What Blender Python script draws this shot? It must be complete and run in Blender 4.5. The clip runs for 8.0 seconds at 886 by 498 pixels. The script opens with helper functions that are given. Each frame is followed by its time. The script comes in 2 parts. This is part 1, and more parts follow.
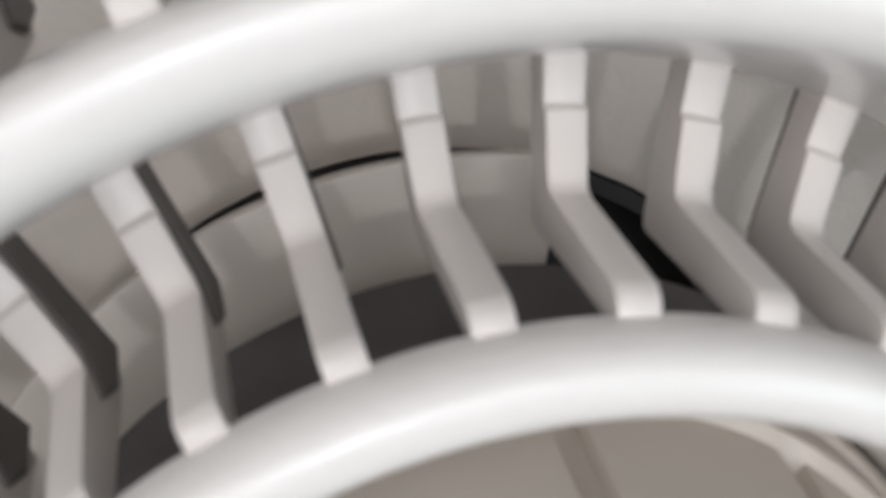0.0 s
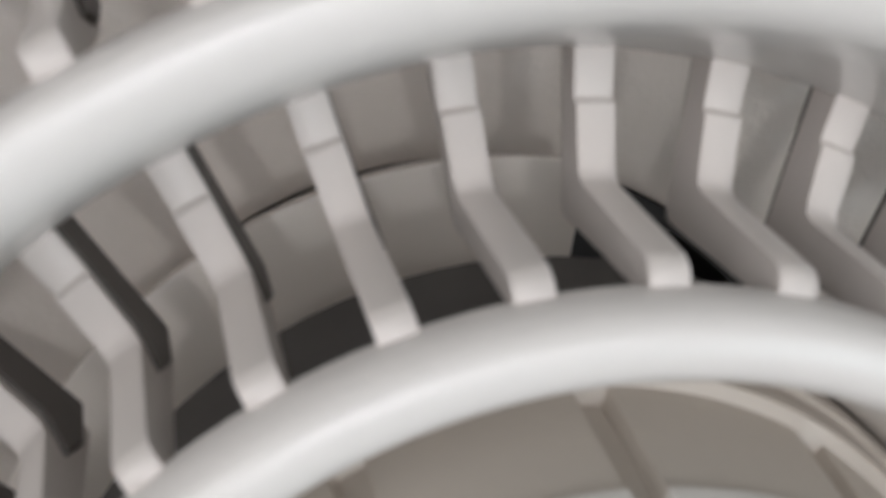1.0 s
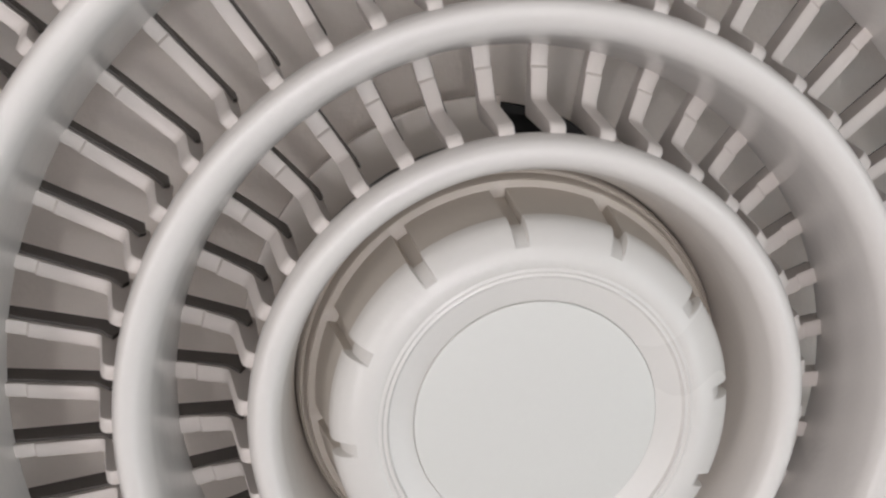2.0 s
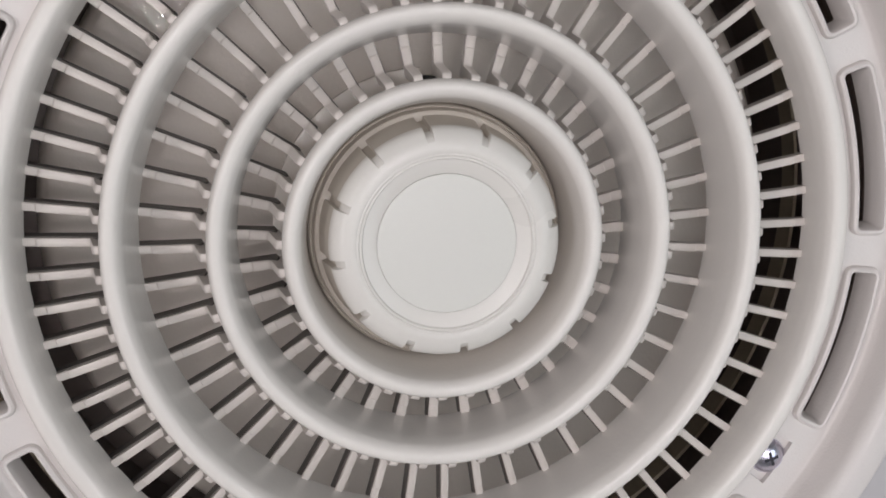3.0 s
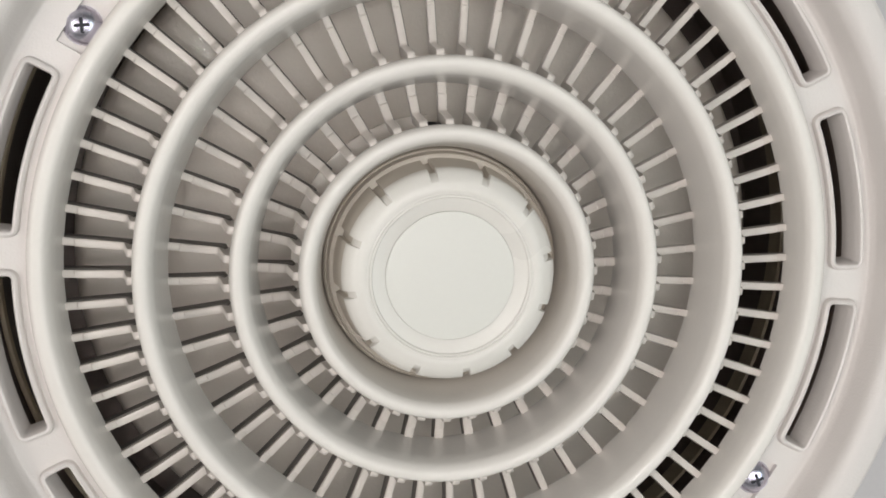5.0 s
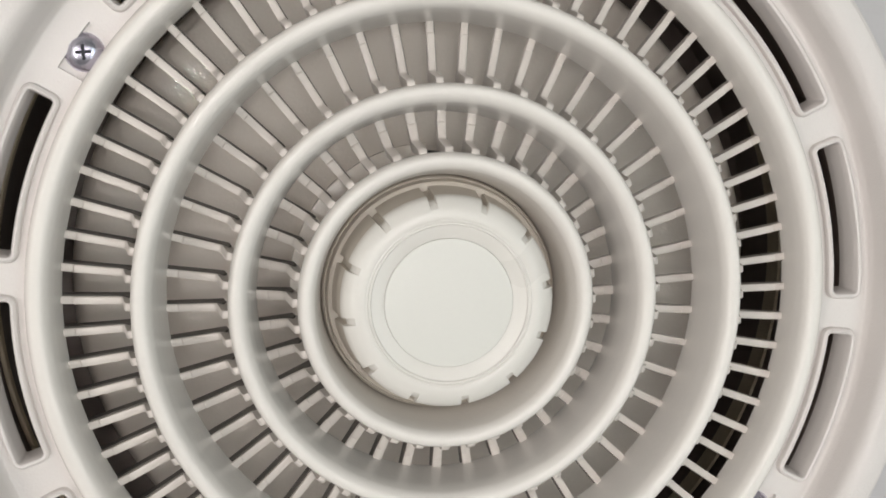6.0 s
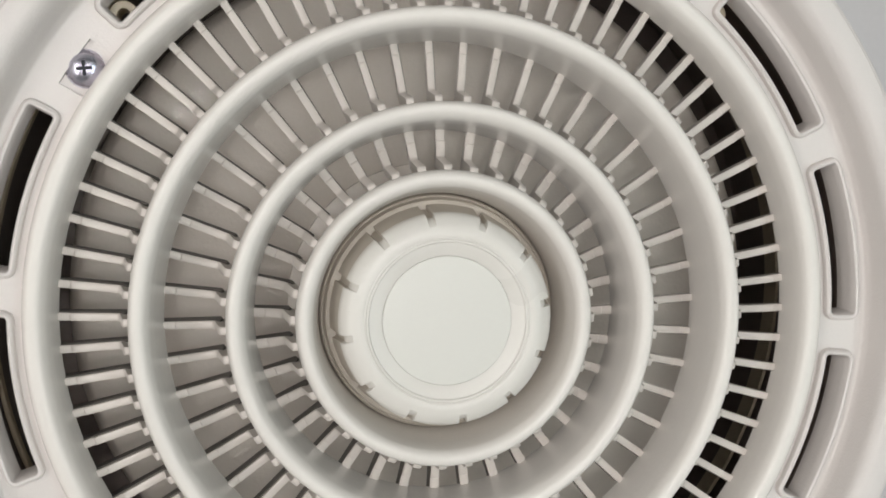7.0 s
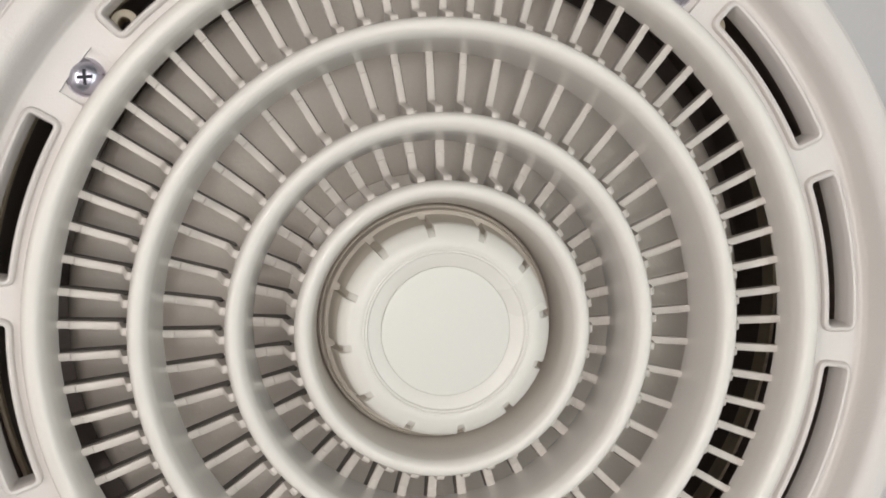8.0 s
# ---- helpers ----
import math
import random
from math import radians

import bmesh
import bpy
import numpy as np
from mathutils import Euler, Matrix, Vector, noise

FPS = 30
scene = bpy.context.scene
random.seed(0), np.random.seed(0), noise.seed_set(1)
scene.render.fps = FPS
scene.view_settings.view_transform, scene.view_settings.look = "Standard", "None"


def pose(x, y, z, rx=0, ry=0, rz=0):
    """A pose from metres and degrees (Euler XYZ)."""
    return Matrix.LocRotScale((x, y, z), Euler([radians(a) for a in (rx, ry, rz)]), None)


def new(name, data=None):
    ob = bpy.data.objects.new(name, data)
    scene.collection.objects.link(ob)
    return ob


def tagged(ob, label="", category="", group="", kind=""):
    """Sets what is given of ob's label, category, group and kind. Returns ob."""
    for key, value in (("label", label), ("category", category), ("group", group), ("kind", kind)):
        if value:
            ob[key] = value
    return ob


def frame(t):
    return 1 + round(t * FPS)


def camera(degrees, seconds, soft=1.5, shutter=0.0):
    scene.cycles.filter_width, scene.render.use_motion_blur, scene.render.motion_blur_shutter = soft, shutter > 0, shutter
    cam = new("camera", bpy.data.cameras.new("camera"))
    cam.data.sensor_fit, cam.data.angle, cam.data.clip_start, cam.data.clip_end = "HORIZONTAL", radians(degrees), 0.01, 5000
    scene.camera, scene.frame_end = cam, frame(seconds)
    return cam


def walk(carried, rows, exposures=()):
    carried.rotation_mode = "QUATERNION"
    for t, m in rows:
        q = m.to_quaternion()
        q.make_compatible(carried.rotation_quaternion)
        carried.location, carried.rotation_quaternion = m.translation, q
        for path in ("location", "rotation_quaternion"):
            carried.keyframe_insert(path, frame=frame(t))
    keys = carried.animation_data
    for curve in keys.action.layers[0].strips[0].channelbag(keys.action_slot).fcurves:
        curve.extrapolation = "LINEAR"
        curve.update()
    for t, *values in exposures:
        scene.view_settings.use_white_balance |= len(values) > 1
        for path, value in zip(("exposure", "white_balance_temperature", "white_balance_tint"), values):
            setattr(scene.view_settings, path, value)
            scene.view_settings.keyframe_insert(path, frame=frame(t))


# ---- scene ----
# ---------------------------------------------------------------- camera
Z0 = 0.845          # height of the grille's reference plane over the floor
PATH = [
    (0.0, -0.0272, 0.0507, 0.8937, -17.19, -10.60, 11.98),
    (0.5, -0.0262, 0.0504, 0.8958, -16.31, -9.65, 11.83),
    (1.0, -0.0295, 0.0479, 0.8976, -14.98, -10.60, 12.23),
    (1.2, -0.0293, 0.0490, 0.9023, -15.16, -9.31, 11.59),
    (2.3, -0.0442, 0.0596, 1.0328, -14.55, -8.85, 1.59),
    (2.5, -0.0475, 0.0488, 1.0581, -11.29, -9.58, 0.71),
    (3.0, -0.0475, 0.0527, 1.1099, -11.67, -10.02, 0.71),
    (3.5, -0.0476, 0.0545, 1.1311, -11.52, -9.82, 0.66),
    (4.0, -0.0468, 0.0542, 1.1337, -10.78, -9.04, 0.52),
    (4.5, -0.0461, 0.0538, 1.1340, -10.06, -8.76, 0.49),
    (6.0, -0.0475, 0.0511, 1.1346, -7.56, -9.05, 0.73),
    (6.5, -0.0475, 0.0487, 1.1354, -6.61, -9.04, 0.88),
    (7.0, -0.0484, 0.0449, 1.1352, -5.52, -9.28, 0.95),
    (7.5, -0.0494, 0.0468, 1.1354, -5.60, -9.43, 1.18),
    (8.0, -0.0492, 0.0473, 1.1353, -5.54, -9.43, 1.32),
]
cam = camera(41.0, 8.0, soft=1.7)
cam.data.dof.use_dof, cam.data.dof.focus_distance, cam.data.dof.aperture_fstop = True, 0.29, 88.0
walk(cam, [(t, pose(x, y, z, rx, ry, rz)) for t, x, y, z, rx, ry, rz in PATH],
     exposures=[(0.0, 0.12, 6060, 12.5), (0.5, -0.06, 6060, 12.5), (1.2, -0.14, 6130, 12.5), (2.3, -0.38, 6330, 17), (3.5, -0.42, 6330, 15), (4.5, -0.22, 6480, 11.5), (6.0, -0.18, 6550, 11), (6.5, -0.11, 6550, 10.5), (7.0, -0.23, 6500, 10), (7.5, -0.22, 6580, 10.5), (8.0, -0.2, 6620, 11)])

# ---------------------------------------------------------------- light
world = bpy.data.worlds.new("room_air")
world.use_nodes = True
world.node_tree.nodes["Background"].inputs[0].default_value = (0.9, 0.93, 1.0, 1)
world.node_tree.nodes["Background"].inputs[1].default_value = 0.05
scene.world = world


def area_lamp(x, y, z, wide, deep, watts, colour):
    data = bpy.data.lights.new("ceiling_lamp_light", "AREA")
    data.shape = "DISK" if wide == deep else "RECTANGLE"
    data.size, data.energy, data.color = wide, watts, colour
    if wide != deep:
        data.size_y = deep
    ob = new("ceiling_lamp_light", data)
    ob.matrix_world = pose(x, y, z)
    return ob


# x, y, width, depth, watts, tone: a downlight, a warm and a cool panel on either side, a weak one overhead
LAMPS = [(-0.17, 0.094, 0.035, 0.035, 2.0, (1.0, 0.985, 0.95)), (-1.4, 0.0, 0.55, 1.5, 15.5, (1.0, 0.955, 0.91)),
         (1.05, -0.1, 0.6, 1.5, 8.5, (0.84, 1.0, 0.99)), (-0.1, 0.12, 1.2, 1.0, 10.0, (1.0, 0.965, 0.925))]
for lx, ly, wide, deep, watts, tone in LAMPS:
    area_lamp(lx, ly, 2.36, wide, deep, watts, tone)


# ---------------------------------------------------------------- materials
def material(name, colour, rough=0.4, metal=0.0, grain=0.03, grain_scale=400.0, bump=0.02, blotch=0.05, blotch_scale=18.0, spec=0.5, spread=0.0, coat=0.0):
    """Plain surface with fine grain, broad uneven tone and slight relief; scales are per metre."""
    m = bpy.data.materials.new(name)
    m.use_nodes = True
    nt = m.node_tree
    b = nt.nodes["Principled BSDF"]
    co = nt.nodes.new("ShaderNodeTexCoord")
    n1 = nt.nodes.new("ShaderNodeTexNoise")
    n1.inputs["Scale"].default_value, n1.inputs["Detail"].default_value = grain_scale, 4
    n2 = nt.nodes.new("ShaderNodeTexNoise")
    n2.inputs["Scale"].default_value, n2.inputs["Detail"].default_value = blotch_scale, 3
    nt.links.new(co.outputs["Object"], n1.inputs["Vector"])
    nt.links.new(co.outputs["Object"], n2.inputs["Vector"])
    total = nt.nodes.new("ShaderNodeMath")
    total.operation = "MULTIPLY_ADD"
    nt.links.new(n1.outputs["Fac"], total.inputs[0])
    total.inputs[1].default_value, total.inputs[2].default_value = 2 * grain, 1 - grain
    t2 = nt.nodes.new("ShaderNodeMath")
    t2.operation = "MULTIPLY_ADD"
    nt.links.new(n2.outputs["Fac"], t2.inputs[0])
    t2.inputs[1].default_value, t2.inputs[2].default_value = 2 * blotch, 1 - blotch
    mul = nt.nodes.new("ShaderNodeMath")
    mul.operation = "MULTIPLY"
    nt.links.new(total.outputs[0], mul.inputs[0])
    nt.links.new(t2.outputs[0], mul.inputs[1])
    last = mul.outputs[0]
    if spread:
        info = nt.nodes.new("ShaderNodeObjectInfo")
        t3 = nt.nodes.new("ShaderNodeMath")
        t3.operation = "MULTIPLY_ADD"
        nt.links.new(info.outputs["Random"], t3.inputs[0])
        t3.inputs[1].default_value, t3.inputs[2].default_value = 2 * spread, 1 - spread
        m3 = nt.nodes.new("ShaderNodeMath")
        m3.operation = "MULTIPLY"
        nt.links.new(last, m3.inputs[0])
        nt.links.new(t3.outputs[0], m3.inputs[1])
        last = m3.outputs[0]
    scale = nt.nodes.new("ShaderNodeVectorMath")
    scale.operation = "SCALE"
    scale.inputs[0].default_value = colour
    nt.links.new(last, scale.inputs["Scale"])
    nt.links.new(scale.outputs[0], b.inputs["Base Color"])
    rr = nt.nodes.new("ShaderNodeMath")
    rr.operation = "MULTIPLY_ADD"
    nt.links.new(n2.outputs["Fac"], rr.inputs[0])
    rr.inputs[1].default_value, rr.inputs[2].default_value = 0.2 * rough, 0.9 * rough
    nt.links.new(rr.outputs[0], b.inputs["Roughness"])
    b.inputs["Metallic"].default_value = metal
    b.inputs["Specular IOR Level"].default_value = spec
    b.inputs["Coat Weight"].default_value, b.inputs["Coat Roughness"].default_value = coat, 0.02
    if bump:
        bp = nt.nodes.new("ShaderNodeBump")
        bp.inputs["Strength"].default_value, bp.inputs["Distance"].default_value = bump, 0.001
        nt.links.new(n1.outputs["Fac"], bp.inputs["Height"])
        nt.links.new(bp.outputs[0], b.inputs["Normal"])
    if coat:
        n3 = nt.nodes.new("ShaderNodeTexNoise")
        n3.inputs["Scale"].default_value, n3.inputs["Detail"].default_value = 800.0, 0.5
        nt.links.new(co.outputs["Object"], n3.inputs["Vector"])
        cb = nt.nodes.new("ShaderNodeBump")
        cb.inputs["Strength"].default_value, cb.inputs["Distance"].default_value = 0.05, 0.001
        nt.links.new(n3.outputs["Fac"], cb.inputs["Height"])
        nt.links.new(cb.outputs[0], b.inputs["Coat Normal"])
    return m


PLASTIC = material("off_white_plastic", (0.775, 0.738, 0.70), 0.25, grain=0.015, grain_scale=900, bump=0.05, blotch=0.025, spread=0.02)
# ring plastic made darker for the shade down between the rings
SHADED_BAR = material("shaded_bar_plastic", (0.64, 0.59, 0.55), 0.33, grain=0.02, grain_scale=900, bump=0.05, blotch=0.04, blotch_scale=60, spread=0.04)
CAP_PLASTIC = material("white_cap_plastic", (0.735, 0.708, 0.668), 0.28, grain=0.012, grain_scale=900, bump=0.04, blotch=0.02)
DISC_PLASTIC = material("pale_disc_plastic", (0.72, 0.712, 0.67), 0.4, grain=0.012, grain_scale=900, bump=0.03, blotch=0.02)
# white like the cap; the trough's shade is mixed into this base colour
SHADED_SKIRT = material("shaded_skirt_plastic", (0.56, 0.51, 0.45), 0.4, grain=0.02, grain_scale=900, bump=0.04, blotch=0.05, blotch_scale=40)
SHELL_PLASTIC = material("satin_shell_plastic", (0.69, 0.648, 0.628), 0.3, grain=0.02, grain_scale=1500, bump=0.12, blotch=0.02, spec=0.5)
GREY_PLATE = material("taupe_grey_plate", (0.73, 0.665, 0.6), 0.5, grain=0.03, grain_scale=900, bump=0.12, blotch=0.05, blotch_scale=30, spec=0.3, coat=0.2)
LIGHT_GREY = material("light_grey_flange", (0.85, 0.785, 0.71), 0.22, spec=0.6, grain=0.02, blotch=0.04, blotch_scale=40)
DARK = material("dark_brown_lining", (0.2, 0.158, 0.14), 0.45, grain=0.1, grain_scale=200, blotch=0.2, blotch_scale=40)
# near-black base holding the shade of the gaps behind the rings
GAP_SHADE = material("black_brown_gap_shade", (0.026, 0.023, 0.022), 0.5, grain=0.1, grain_scale=200, blotch=0.2, blotch_scale=60)
# dark tone standing for the shaded sides of the bars
BAR_SHADE = material("dark_taupe_bar_shade", (0.1, 0.088, 0.08), 0.5, grain=0.1, grain_scale=200, blotch=0.2, blotch_scale=60)
OLIVE = material("olive_brown_band", (0.62, 0.54, 0.41), 0.35, grain=0.05, blotch=0.15, blotch_scale=50)
STEEL = material("zinc_steel", (0.66, 0.64, 0.74), 0.27, metal=1.0, grain=0.05, grain_scale=700, bump=0.05, blotch=0.1, blotch_scale=200)
# dark colour in place of the shade inside the screw recess
RECESS_SHADE = material("screw_recess_shade", (0.05, 0.05, 0.06), 0.8, metal=0.0, spec=0.1, grain=0.1, blotch=0.1, blotch_scale=300)
TABLE = material("pale_mauve_laminate", (0.6, 0.575, 0.585), 0.45, grain=0.03, grain_scale=500, bump=0.05, blotch=0.05, blotch_scale=6)
WALL_PAINT = material("grey_wall_paint", (0.61, 0.62, 0.615), 0.8, grain=0.02, grain_scale=120, bump=0.05, blotch=0.03, blotch_scale=2)
FLOOR_MAT = material("grey_floor", (0.35, 0.34, 0.33), 0.5, grain=0.05, grain_scale=60, blotch=0.06, blotch_scale=2)
LAMP_RIM = material("lamp_rim_white", (0.8, 0.8, 0.8), 0.4)


def glowing(name, strength):
    m = bpy.data.materials.new(name)
    m.use_nodes = True
    b = m.node_tree.nodes["Principled BSDF"]
    b.inputs["Base Color"].default_value = (0.85, 0.85, 0.83, 1)
    b.inputs["Emission Color"].default_value = (1.0, 0.98, 0.94, 1)
    b.inputs["Emission Strength"].default_value = strength
    return m


GLOW = glowing("downlight_diffuser", 12.0)
PANEL_GLOW = glowing("panel_diffuser", 0.4)


# ---------------------------------------------------------------- mesh helpers
MM = 0.001


def finish(bm, name, mat, smooth=True, angle=35):
    bmesh.ops.recalc_face_normals(bm, faces=bm.faces)
    if smooth:
        limit = radians(angle)
        for f in bm.faces:
            f.smooth = True
        for e in bm.edges:
            if len(e.link_faces) == 2 and e.calc_face_angle(0) > limit:
                e.smooth = False
    me = bpy.data.meshes.new(name)
    bm.to_mesh(me)
    bm.free()
    me.materials.append(mat)
    return me


def part(name, bm, mat, parent, label="", smooth=True, angle=35):
    ob = new(name, finish(bm, name, mat, smooth, angle))
    ob.parent = parent
    if label:
        tagged(ob, label)
    return ob


def rounded(points, radius, steps=4):
    """A closed outline with its corners rounded; radius in mm for all or per corner."""
    out = []
    n = len(points)
    for i, p in enumerate(points):
        r = radius[i] if isinstance(radius, (list, tuple)) else radius
        a, b, c = Vector(points[i - 1]), Vector(p), Vector(points[(i + 1) % n])
        u, v = a - b, c - b
        cut = min(r, 0.48 * u.length, 0.48 * v.length)
        if r <= 0 or cut < 1e-6:
            out.append(tuple(b))
            continue
        s, e = b + u.normalized() * cut, b + v.normalized() * cut
        for k in range(steps + 1):
            q = k / steps
            out.append(tuple((1 - q) ** 2 * s + 2 * q * (1 - q) * b + q * q * e))
    return out


def turned(outline, segments=144, start=0.0, span=360.0):
    """A closed (radius, height) outline in mm turned round the axis, whole or in part."""
    bm = bmesh.new()
    whole = span >= 360
    count = segments if whole else segments + 1
    loops = []
    for i in range(count):
        a = radians(start + span * i / segments)
        loops.append([bm.verts.new((r * math.cos(a) * MM, r * math.sin(a) * MM, z * MM)) for r, z in outline])
    n = len(outline)
    for i in range(segments):
        p, q = loops[i], loops[(i + 1) % count]
        for j in range(n):
            bm.faces.new((p[j], q[j], q[(j + 1) % n], p[(j + 1) % n]))
    if not whole:
        bm.faces.new(loops[0])
        bm.faces.new(loops[-1])
    return bm


def box(size, at=(0, 0, 0), bevel=0.0):
    bm = bmesh.new()
    bmesh.ops.create_cube(bm, size=1)
    bmesh.ops.scale(bm, vec=size, verts=bm.verts)
    bmesh.ops.translate(bm, vec=at, verts=bm.verts)
    if bevel:
        bmesh.ops.bevel(bm, geom=list(bm.edges), offset=bevel, segments=2, affect="EDGES", profile=0.5)
    return bm


# ---------------------------------------------------------------- room
TOP = 0.75
tagged(new("floor", finish(box((3.6, 3.6, 0.1), (0, 0, -0.05)), "floor", FLOOR_MAT, False)), "plain grey floor of a room", "floor", kind="structure")
tagged(new("ceiling", finish(box((3.8, 3.8, 0.1), (0, 0, 2.45)), "ceiling", WALL_PAINT, False)), "plain grey painted ceiling", "ceiling", kind="structure")
for nm, size, at in (("wall_north", (3.8, 0.1, 2.4), (0, 1.85, 1.2)), ("wall_south", (3.8, 0.1, 2.4), (0, -1.85, 1.2)),
                     ("wall_east", (0.1, 3.6, 2.4), (1.85, 0, 1.2)), ("wall_west", (0.1, 3.6, 2.4), (-1.85, 0, 1.2))):
    tagged(new(nm, finish(box(size, at), nm, WALL_PAINT, False)), "plain grey painted room wall", "wall", kind="structure")


def table():
    root = new("table")
    root.location = (0, 0, 0)
    part("tabletop", box((1.3, 0.8, 0.03), (0, 0, TOP - 0.015), 0.003), TABLE, root)
    for sx in (-1, 1):
        for sy in (-1, 1):
            part("leg", box((0.045, 0.045, TOP - 0.03), (sx * 0.6, sy * 0.35, (TOP - 0.03) / 2), 0.004), LAMP_RIM, root)
    return tagged(root, "pale mauve laminate table under the round appliance", "table")


table()


def downlight(x, y, size):
    root = new("ceiling_lamp")
    root.location = (x, y, 2.4)
    r = size / 2 * 1000
    part("rim", turned(rounded([(r + 1, -34), (r + 14, -34), (r + 18, 0), (r + 1, 0)], 4), 48), LAMP_RIM, root, "white lamp rim")
    part("diffuser", turned([(0.01, -30), (r, -30), (r, -18), (0.01, -18)], 48), GLOW, root, "glowing round diffuser")
    return tagged(root, "small round white ceiling downlight, switched on", "ceiling lamp", "ceiling downlights")


def panel_lamp(x, y, wide, deep):
    root = new("ceiling_panel")
    root.location = (x, y, 2.4)
    part("diffuser", box((wide, deep, 0.01), (0, 0, -0.025)), PANEL_GLOW, root, "glowing flat diffuser")
    for sx, sy, w, d in ((0, 1, wide + 0.04, 0.02), (0, -1, wide + 0.04, 0.02), (1, 0, 0.02, deep), (-1, 0, 0.02, deep)):
        part("frame_side", box((w, d, 0.036), (sx * (wide / 2 + 0.01), sy * (deep / 2 + 0.01), -0.018), 0.002), LAMP_RIM, root)
    return tagged(root, "flat white ceiling light panel, switched on", "ceiling lamp", "ceiling panels")


for lx, ly, wide, deep, watts, tone in LAMPS:
    if wide == deep:
        downlight(lx, ly, wide)
    else:
        panel_lamp(lx, ly, wide, deep)

# ---------------------------------------------------------------- the round appliance
unit = new("ventilator")
unit.location = (0, 0, Z0)
tagged(unit, "round off-white plastic ventilator with concentric rings on a table", "ventilator")

# housing: flat slotted face, channel, raised rim and side wall down to the table
FACE_Z = -4.0
outer = rounded([(114.0, FACE_Z), (115.4, -3.9), (116.5, -2.4), (117.5, 1.4), (118.6, 4.3), (120.6, 5.9), (123.0, 6.3), (126.4, 6.2), (126.9, 5.1), (127.4, 5.1), (128.0, 4.2),
                 (129.2, -95.0), (126.0, -95.0), (125.4, -2.0), (115.6, -6.5), (114.0, -6.5)],
                [0, 0.5, 1.5, 1.5, 1.5, 1.5, 1.5, 0.3, 0.15, 0.2, 0.4, 1, 1, 2, 1, 0])
part("shell", turned(outer, 192), SHELL_PLASTIC, unit, "satin off-white outer shell")
part("base", turned([(0.01, -95), (125.9, -95), (125.9, -92), (0.01, -92)], 96), DARK, unit, "dark bottom plate")

SCREWS = (-34.6, 55.4, 145.4, 235.4)
SLOT_IN, SLOT_OUT = 105.0, 112.3
slots = []
for s in SCREWS:
    for k in range(3):
        slots.append((s + 7.1 + 27.05 * k, s + 7.1 + 27.05 * k + 21.6))
slots.sort(key=lambda q: q[0])


def arc_plate(r0, r1, z0, z1, a0, a1, seg):
    return turned([(r0, z0), (r1, z0), (r1, z1), (r0, z1)], seg, a0, a1 - a0)


# the slotted face: inner strip, and one bridge between each two slots
for a0, a1 in slots:
    part("face_inner", arc_plate(99.0, 104.4, -8.0, FACE_Z, a0 - 0.3, a1 + 0.3, 12), SHELL_PLASTIC, unit)
part("face_outer", turned([(SLOT_OUT + 0.6, -8.0), (114.0, -8.0), (114.0, FACE_Z), (SLOT_OUT + 0.6, FACE_Z)], 192), SHELL_PLASTIC, unit)


def slot_frame(span):
    """The raised rim round one slot with its wall going down: a rounded rectangle bent along the arc."""
    bm = bmesh.new()
    mid, half_r = (SLOT_IN + SLOT_OUT) / 2, (SLOT_OUT - SLOT_IN) / 2
    half_a = span / 2
    # section of the rim, from outside foot over the crest down the inner wall: (inset mm, height)
    section = [(-1.3, FACE_Z - 0.5), (-1.25, FACE_Z + 0.6), (-0.95, FACE_Z + 1.5), (-0.4, FACE_Z + 1.9), (0.15, FACE_Z + 1.75), (0.5, FACE_Z + 1.0),
               (0.75, FACE_Z - 1.0), (1.0, -11.0), (0.2, -11.0), (-0.2, FACE_Z - 0.6)]
    rings = []
    for inset, z in section:
        hr = half_r - inset
        ha = half_a * mid * radians(1.0) - inset      # half length in mm along the arc
        rc = max(0.25, 1.4 - inset)
        pts = []
        for sx, sy, a0 in ((1, 1, 0), (-1, 1, 90), (-1, -1, 180), (1, -1, 270)):
            for k in range(5):
                a = radians(a0 + 90 * k / 4)
                pts.append((sx * (ha - rc) + rc * math.cos(a), sy * (hr - rc) + rc * math.sin(a)))
        dense = []
        n = len(pts)
        for i in range(n):
            p, q = pts[i], pts[(i + 1) % n]
            steps = 16 if abs(p[0] - q[0]) > 8 else 1
            for k in range(steps):
                w = k / steps
                dense.append((p[0] + (q[0] - p[0]) * w, p[1] + (q[1] - p[1]) * w))
        loop = []
        for along, across in dense:
            r, a = mid + across, along / mid
            loop.append(bm.verts.new((r * math.cos(a) * MM, r * math.sin(a) * MM, z * MM)))
        rings.append(loop)
    m = len(rings[0])
    for i in range(len(rings)):
        p, q = rings[i], rings[(i + 1) % len(rings)]
        for j in range(m):
            bm.faces.new((p[j], p[(j + 1) % m], q[(j + 1) % m], q[j]))
    return finish(bm, "slot_frame", SHELL_PLASTIC)


frame_mesh = slot_frame(21.6)
for a0, a1 in slots:
    ob = new("slot_frame", frame_mesh)
    ob.parent, ob.rotation_euler = unit, (0, 0, radians((a0 + a1) / 2))

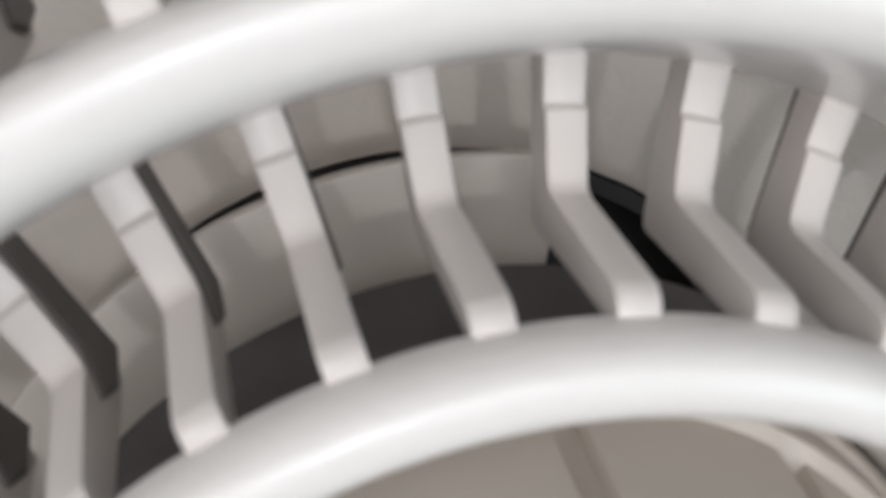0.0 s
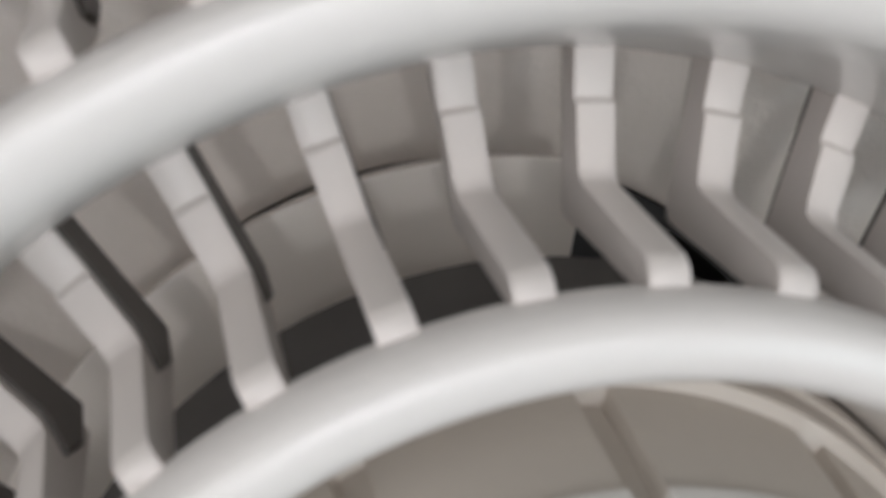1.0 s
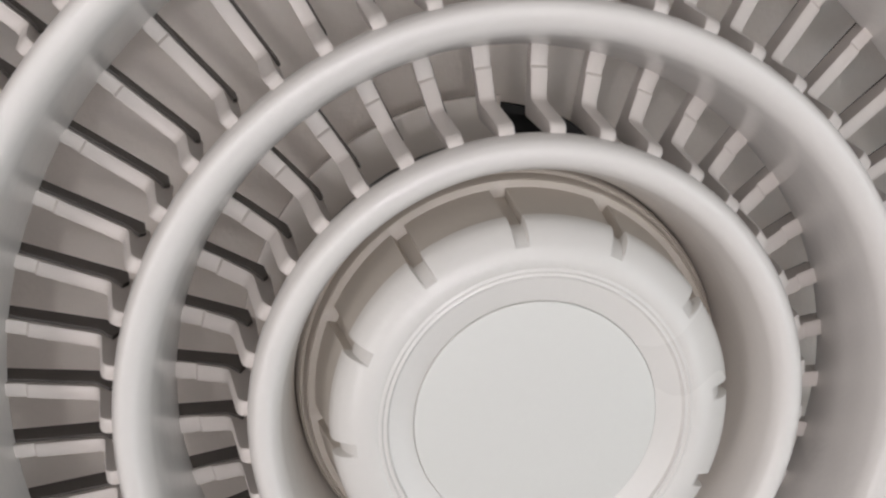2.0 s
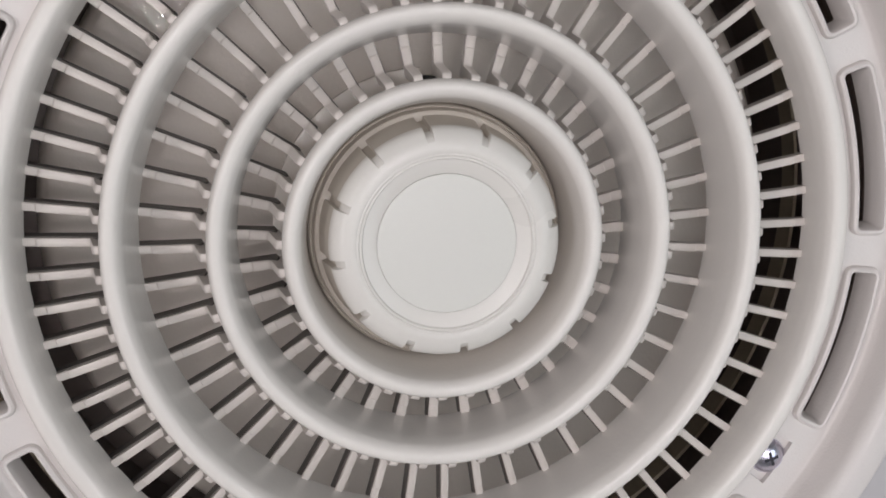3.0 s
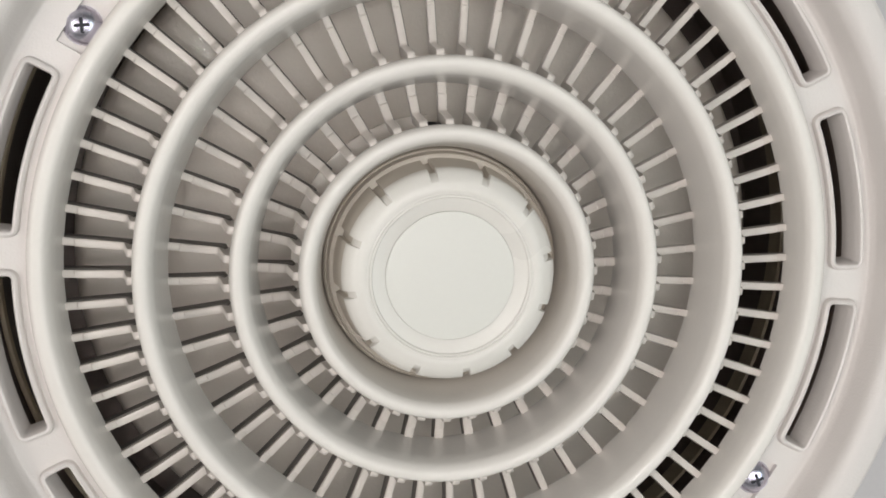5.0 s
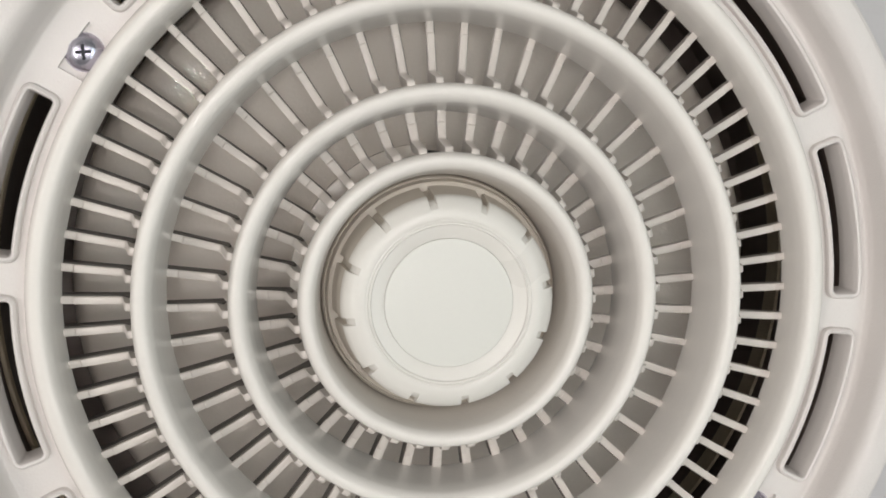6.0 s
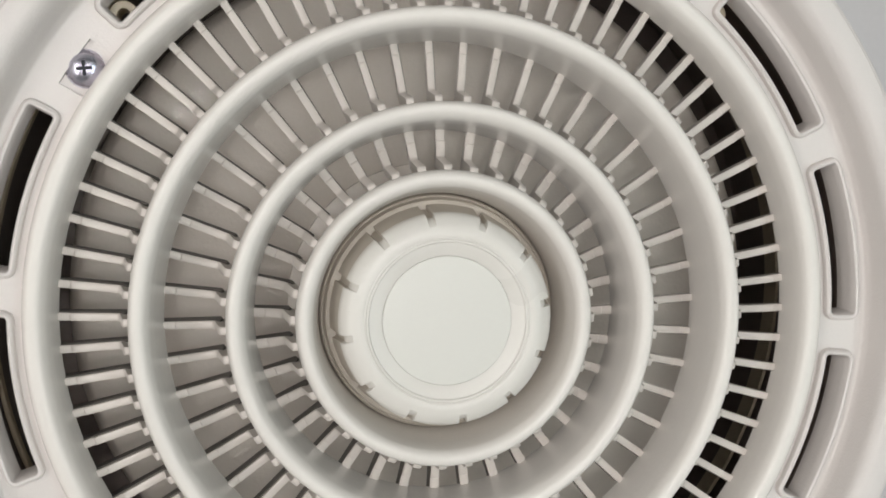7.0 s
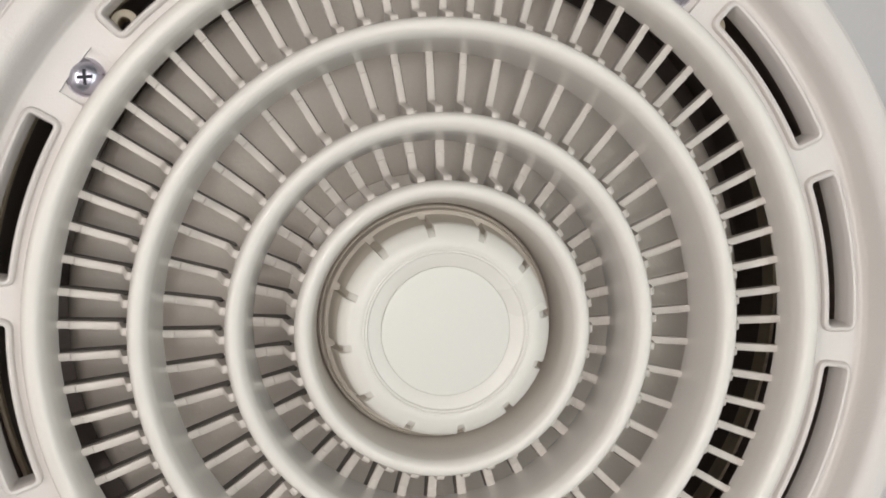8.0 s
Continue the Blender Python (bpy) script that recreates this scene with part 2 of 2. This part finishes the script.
for i, (a0, a1) in enumerate(slots):
    b0 = slots[(i + 1) % len(slots)][0] + (360 if i + 1 == len(slots) else 0)
    if b0 - a1 < 8:
        part("bridge", arc_plate(99.0, SLOT_OUT + 0.6, -8.0, FACE_Z, a1 + 0.3, b0 - 0.3, 4), SHELL_PLASTIC, unit)
    else:
        # screw seat: a sunk rectangle with the face round it
        c = (a1 + b0) / 2
        part("screw_seat", arc_plate(99.0, 108.6, -8.0, FACE_Z - 1.7, c - 3.4, c + 3.4, 6), SHELL_PLASTIC, unit)
        part("bridge", arc_plate(99.0, SLOT_OUT + 0.6, -8.0, FACE_Z, a1 + 0.3, c - 3.4, 4), SHELL_PLASTIC, unit)
        part("bridge", arc_plate(99.0, SLOT_OUT + 0.6, -8.0, FACE_Z, c + 3.4, b0 - 0.3, 4), SHELL_PLASTIC, unit)
        part("bridge", arc_plate(108.6, SLOT_OUT + 0.6, -8.0, FACE_Z, c - 3.4, c + 3.4, 6), SHELL_PLASTIC, unit)


# pan-head screws; a dark raised cross stands for the shaded cross recess
def screw_meshes():
    dome = [(0.01, 3.6), (1.8, 3.4), (3.1, 2.8), (4.1, 1.9), (4.7, 0.7), (4.75, -0.5), (0.01, -0.5)]
    head = finish(turned(dome, 40), "head", STEEL)
    bm = bmesh.new()
    for turn in (0, 90):
        b = box((3.7 * MM, 0.8 * MM, 1.0 * MM), (0, 0, 3.15 * MM), 0.1 * MM)
        bmesh.ops.rotate(b, cent=(0, 0, 0), matrix=Matrix.Rotation(radians(turn), 3, "Z"), verts=b.verts)
        me = bpy.data.meshes.new("tmp")
        b.to_mesh(me)
        b.free()
        bm.from_mesh(me)
        bpy.data.meshes.remove(me)
    return head, finish(bm, "cross_recess", RECESS_SHADE, False)


HEAD, CROSS = screw_meshes()
for s, turn in zip(SCREWS, (20, 50, 95, 10)):
    a = radians(s)
    sc = new("screw", HEAD)
    sc.parent = unit
    sc.location = (105.5 * math.cos(a) * MM, 105.5 * math.sin(a) * MM, (FACE_Z - 2.3) * MM)
    sc.rotation_euler = (0, 0, radians(turn))
    tagged(sc, "shiny zinc pan-head cross screw")
    x = new("cross_recess", CROSS)
    x.parent = sc

# concentric rings: crest outline and the wall behind it
RINGS = {
    "outer_ring": ([(102.1, -5.0), (101.9, -1.9), (100.9, 0.1), (98.0, 0.3), (96.4, -1.4), (95.5, -4.2), (94.4, -11.4), (96.0, -11.4), (97.0, -5.0), (100.0, -5.6)],
                   [0.3, 0.8, 1.6, 1.6, 1.6, 2.5, 0.5, 0.5, 2, 1]),
    "middle_ring": ([(77.0, 0.6), (76.8, 3.2), (75.9, 4.8), (73.4, 4.7), (71.9, 2.8), (71.0, -0.8), (69.2, -12.6), (71.0, -12.6), (72.6, -0.8), (75.1, 0.4)],
                    [0.5, 1.2, 1.4, 1.3, 1.6, 3, 0.6, 0.6, 2, 1]),
    "inner_ring": ([(54.0, 1.3), (53.8, 3.6), (53.0, 5.1), (50.8, 5.0), (49.3, 3.4), (48.4, 0.2), (46.8, -12.4), (48.7, -12.4), (50.2, 0.0), (52.5, 1.1)],
                   [0.5, 1.1, 1.2, 1.2, 1.5, 3, 0.6, 0.6, 2, 1]),
    "hub_ring": ([(37.2, 1.8), (37.1, 4.0), (36.2, 5.7), (34.2, 5.7), (33.0, 4.3), (32.2, 1.0), (30.9, -8.0), (30.6, -16.5), (31.6, -16.5), (33.6, 1.0), (35.2, 1.9)],
                 [0.5, 1.0, 1.0, 1.0, 1.2, 2, 3, 0.3, 0.3, 2, 1]),
}
for nm, (outline, radius) in RINGS.items():
    part(nm, turned(rounded(outline, radius, 5), 192), PLASTIC, unit)


# radial bars: run inwards from the outer ring's foot, bend up to the next ring's crest
def side_extrude(pts, wide_top, wide_low, split, mat, name, flare=0.0):
    """A flat outline of (radius, height) given a width; the points from split on take the lower width."""
    bm = bmesh.new()
    n, c = len(pts), 0.25
    area = sum(pts[i - 1][0] * pts[i][1] - pts[i][0] * pts[i - 1][1] for i in range(n))
    sign = 1 if area > 0 else -1
    inner = []
    for i in range(n):
        a, b, e = Vector(pts[i - 1]), Vector(pts[i]), Vector(pts[(i + 1) % n])
        u, v = (b - a).normalized(), (e - b).normalized()
        m = Vector((-u.y - v.y, u.x + v.x))
        inner.append(b + m / max(m.length_squared, 0.6) * 2 * c * sign * 0.5)
    near, far = min(p[0] for p in pts), max(p[0] for p in pts)
    loops = []
    for side, d in ((-1, c), (-1, 0), (1, 0), (1, c)):
        loop = []
        for i in range(n):
            half = (wide_top if i < split else wide_low) / 2 * (1 + flare * (pts[i][0] - near) / (far - near))
            q = inner[i] if d else Vector(pts[i])
            loop.append(bm.verts.new((q.x * MM, side * (half - (0 if d else c)) * MM, q.y * MM)))
        loops.append(loop)
    for p, q in zip(loops, loops[1:]):
        for j in range(n):
            bm.faces.new((p[j], p[(j + 1) % n], q[(j + 1) % n], q[j]))
    bm.faces.new(loops[0])
    bm.faces.new(loops[-1])
    return finish(bm, name, mat, True, 50)


def bar_meshes(tip_r, tip_z, out_r, out_z, kz, wide, flare=0.0):
    """The pale bar with its two straight runs, and the dark strip on one side that stands for its shade."""
    top = rounded([(out_r, out_z - 0.5), (out_r - 4.0, out_z - 0.1), (out_r - 4.2, out_z + 0.4), (tip_r + 2.0, kz - 0.2), (tip_r + 0.6, tip_z - 0.4), (tip_r - 0.3, tip_z + 0.4), (tip_r - 1.7, tip_z + 0.2)],
                  [0, 0.1, 0.2, 0.8, 0.6, 0.6, 0.2], 2)
    low = rounded([(tip_r - 1.7, tip_z - 2.0), (tip_r - 0.9, kz - 4.2), (out_r, out_z - 4.2)], [0, 0.8, 0], 2)
    pale = side_extrude(top + low, wide, wide * 0.8, len(top), SHADED_BAR, "bar", flare)
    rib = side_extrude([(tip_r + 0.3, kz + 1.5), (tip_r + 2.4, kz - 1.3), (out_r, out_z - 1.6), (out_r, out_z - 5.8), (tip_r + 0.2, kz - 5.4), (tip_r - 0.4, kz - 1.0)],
                       wide * 0.8, wide * 0.8, 99, BAR_SHADE, "rib")
    return pale, rib


BARS = [(36, 0.0, bar_meshes(37.9, 2.4, 48.2, -10.6, -8.8, 2.0, 0.2)), (48, 2.67, bar_meshes(54.9, 2.3, 70.6, -10.8, -8.6, 1.9)), (72, 0.31, bar_meshes(77.7, 1.8, 95.8, -9.3, -7.4, 1.9))]
for count, phase, (pale, rib) in BARS:
    for k in range(count):
        ob = new("bar", pale)
        ob.parent, ob.rotation_euler = unit, (0, 0, radians(phase + 360 / count * k))
        # dark strip beside the bar carries the shade of that side
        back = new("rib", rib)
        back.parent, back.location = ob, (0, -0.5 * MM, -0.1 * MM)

# centre cap inside the hub ring
cap = [(0.01, 4.5), (16.1, 4.5), (16.15, 5.2), (16.4, 5.3), (17.6, 5.7), (18.9, 6.0), (19.4, 6.15), (19.7, 6.55), (20.1, 6.45), (20.4, 6.7), (20.8, 6.6), (21.2, 6.75),
       (22.4, 6.68), (23.6, 6.4), (24.6, 5.9), (25.5, 5.25), (26.2, 4.4), (26.6, 3.4), (26.75, 2.2), (25.5, 1.8), (0.01, 1.8)]
skirt = [(26.1, 1.7), (26.45, 2.2), (28.1, -8.0), (29.0, -8.3), (29.15, -7.9), (29.35, -8.3), (29.6, -10.4), (30.0, -10.6), (30.15, -10.2), (30.4, -10.6), (31.0, -18.6), (31.0, -20.0), (20.0, -20.0), (20.0, 1.7)]


def notched_cap(outline, notches, depth, half):
    """The cap's outline turned round, with short grooves sunk into its flank at even steps."""
    bm = bmesh.new()
    stops = []
    step = 360 / notches
    for k in range(notches):
        c = 10 + step * k
        stops += [(c - half, 0.0), (c - half + 0.5, 1.0), (c, 1.0), (c + half - 0.5, 1.0), (c + half, 0.0)]
        stops += [(c + half + (step - 2 * half) * j / 10, 0.0) for j in range(1, 10)]
    loops = []
    for deg, sunk in stops:
        a = radians(deg)
        loop = []
        for r, z in outline:
            rr = r - sunk * depth * min(1.0, (r - 23.6) / 2.4) if 23.6 < r < 28.5 else r
            loop.append(bm.verts.new((rr * math.cos(a) * MM, rr * math.sin(a) * MM, z * MM)))
        loops.append(loop)
    n = len(outline)
    for i, p in enumerate(loops):
        q = loops[(i + 1) % len(loops)]
        for j in range(n):
            bm.faces.new((p[j], q[j], q[(j + 1) % n], p[(j + 1) % n]))
    return bm


part("cap", notched_cap(cap, 12, 1.2, 2.3), CAP_PLASTIC, unit, "white round centre cap with notched edge", angle=28)
part("cap_skirt", notched_cap(skirt, 12, 1.2, 2.3), SHADED_SKIRT, unit, "white notched skirt under the cap, darkened for its shade", angle=28)
part("cap_disc", turned([(0.01, 4.7), (15.9, 4.7), (16.08, 4.8), (16.08, 5.3), (15.98, 5.41), (15.7, 5.45), (0.01, 5.45)], 96), DISC_PLASTIC, unit, "flat pale disc in the cap")

# behind the bars: taupe plate, light flange, black pieces for the shaded gaps, dark lining
part("back_plate", turned(rounded([(35.4, -40.2), (36.4, -40.0), (45.0, -40.0), (60.0, -40.0), (78.0, -40.0), (94.6, -40.0), (96.8, -43.5), (97.0, -60.0), (35.4, -60.0)],
                                  [0.3, 0.5, 4, 4, 2, 2.5, 2, 0, 0]), 144), GREY_PLATE, unit, "glossy taupe-grey back plate")
# added black well: keeps the hole in the plate as dark as shade
part("shade_well", turned([(33.8, -40.6), (35.2, -40.6), (35.2, -60.0), (0.01, -60.0), (0.01, -58.5), (33.8, -58.5)], 96), GAP_SHADE, unit, "black well added for the shaded hole behind the flange")
part("motor_flange", turned(rounded([(27.6, -27.6), (38.1, -27.6), (38.1, -26.0), (27.6, -26.0)], 0.3), 48, 92.5, 97), LIGHT_GREY, unit, "light grey curved flange")
# added sleeves, their black is the shade under the ring lips
part("hub_shade_sleeve", turned([(32.0, -17.5), (33.2, -17.5), (34.9, 1.6), (34.0, 1.6), (32.6, -9.0)], 96), GAP_SHADE, unit, "dark sleeve added for the shade under the hub ring")
part("ring_shade_sleeve", turned([(51.0, -9.5), (52.2, -9.5), (52.4, 0.6), (51.3, 0.2)], 120), GAP_SHADE, unit, "dark sleeve added for the shade behind the ring")
part("ring_shade_sleeve", turned([(73.9, -10.0), (75.0, -10.0), (75.1, -0.2), (74.0, -0.6)], 120), GAP_SHADE, unit, "dark sleeve added for the shade behind the ring")
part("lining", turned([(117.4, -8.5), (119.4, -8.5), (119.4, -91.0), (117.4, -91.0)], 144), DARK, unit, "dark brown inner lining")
part("band", turned([(112.4, -60.0), (113.4, -60.0), (113.4, -52.0), (112.4, -52.0)], 60, -75, 130), OLIVE, unit, "olive-brown inner band")
part("inner_rail", turned(rounded([(113.6, -32.0), (114.8, -32.0), (114.8, -28.0), (113.6, -28.0)], 0.4), 144), OLIVE, unit)
for s in SCREWS:
    a = radians(s - 8.5)
    post = part("screw_post", turned(rounded([(1.6, -26.0), (3.6, -26.0), (3.6, -14.0), (1.6, -14.0)], 0.4), 24), OLIVE, unit, "olive hollow screw post")
    post.location = (107.8 * math.cos(a) * MM, 107.8 * math.sin(a) * MM, 0)
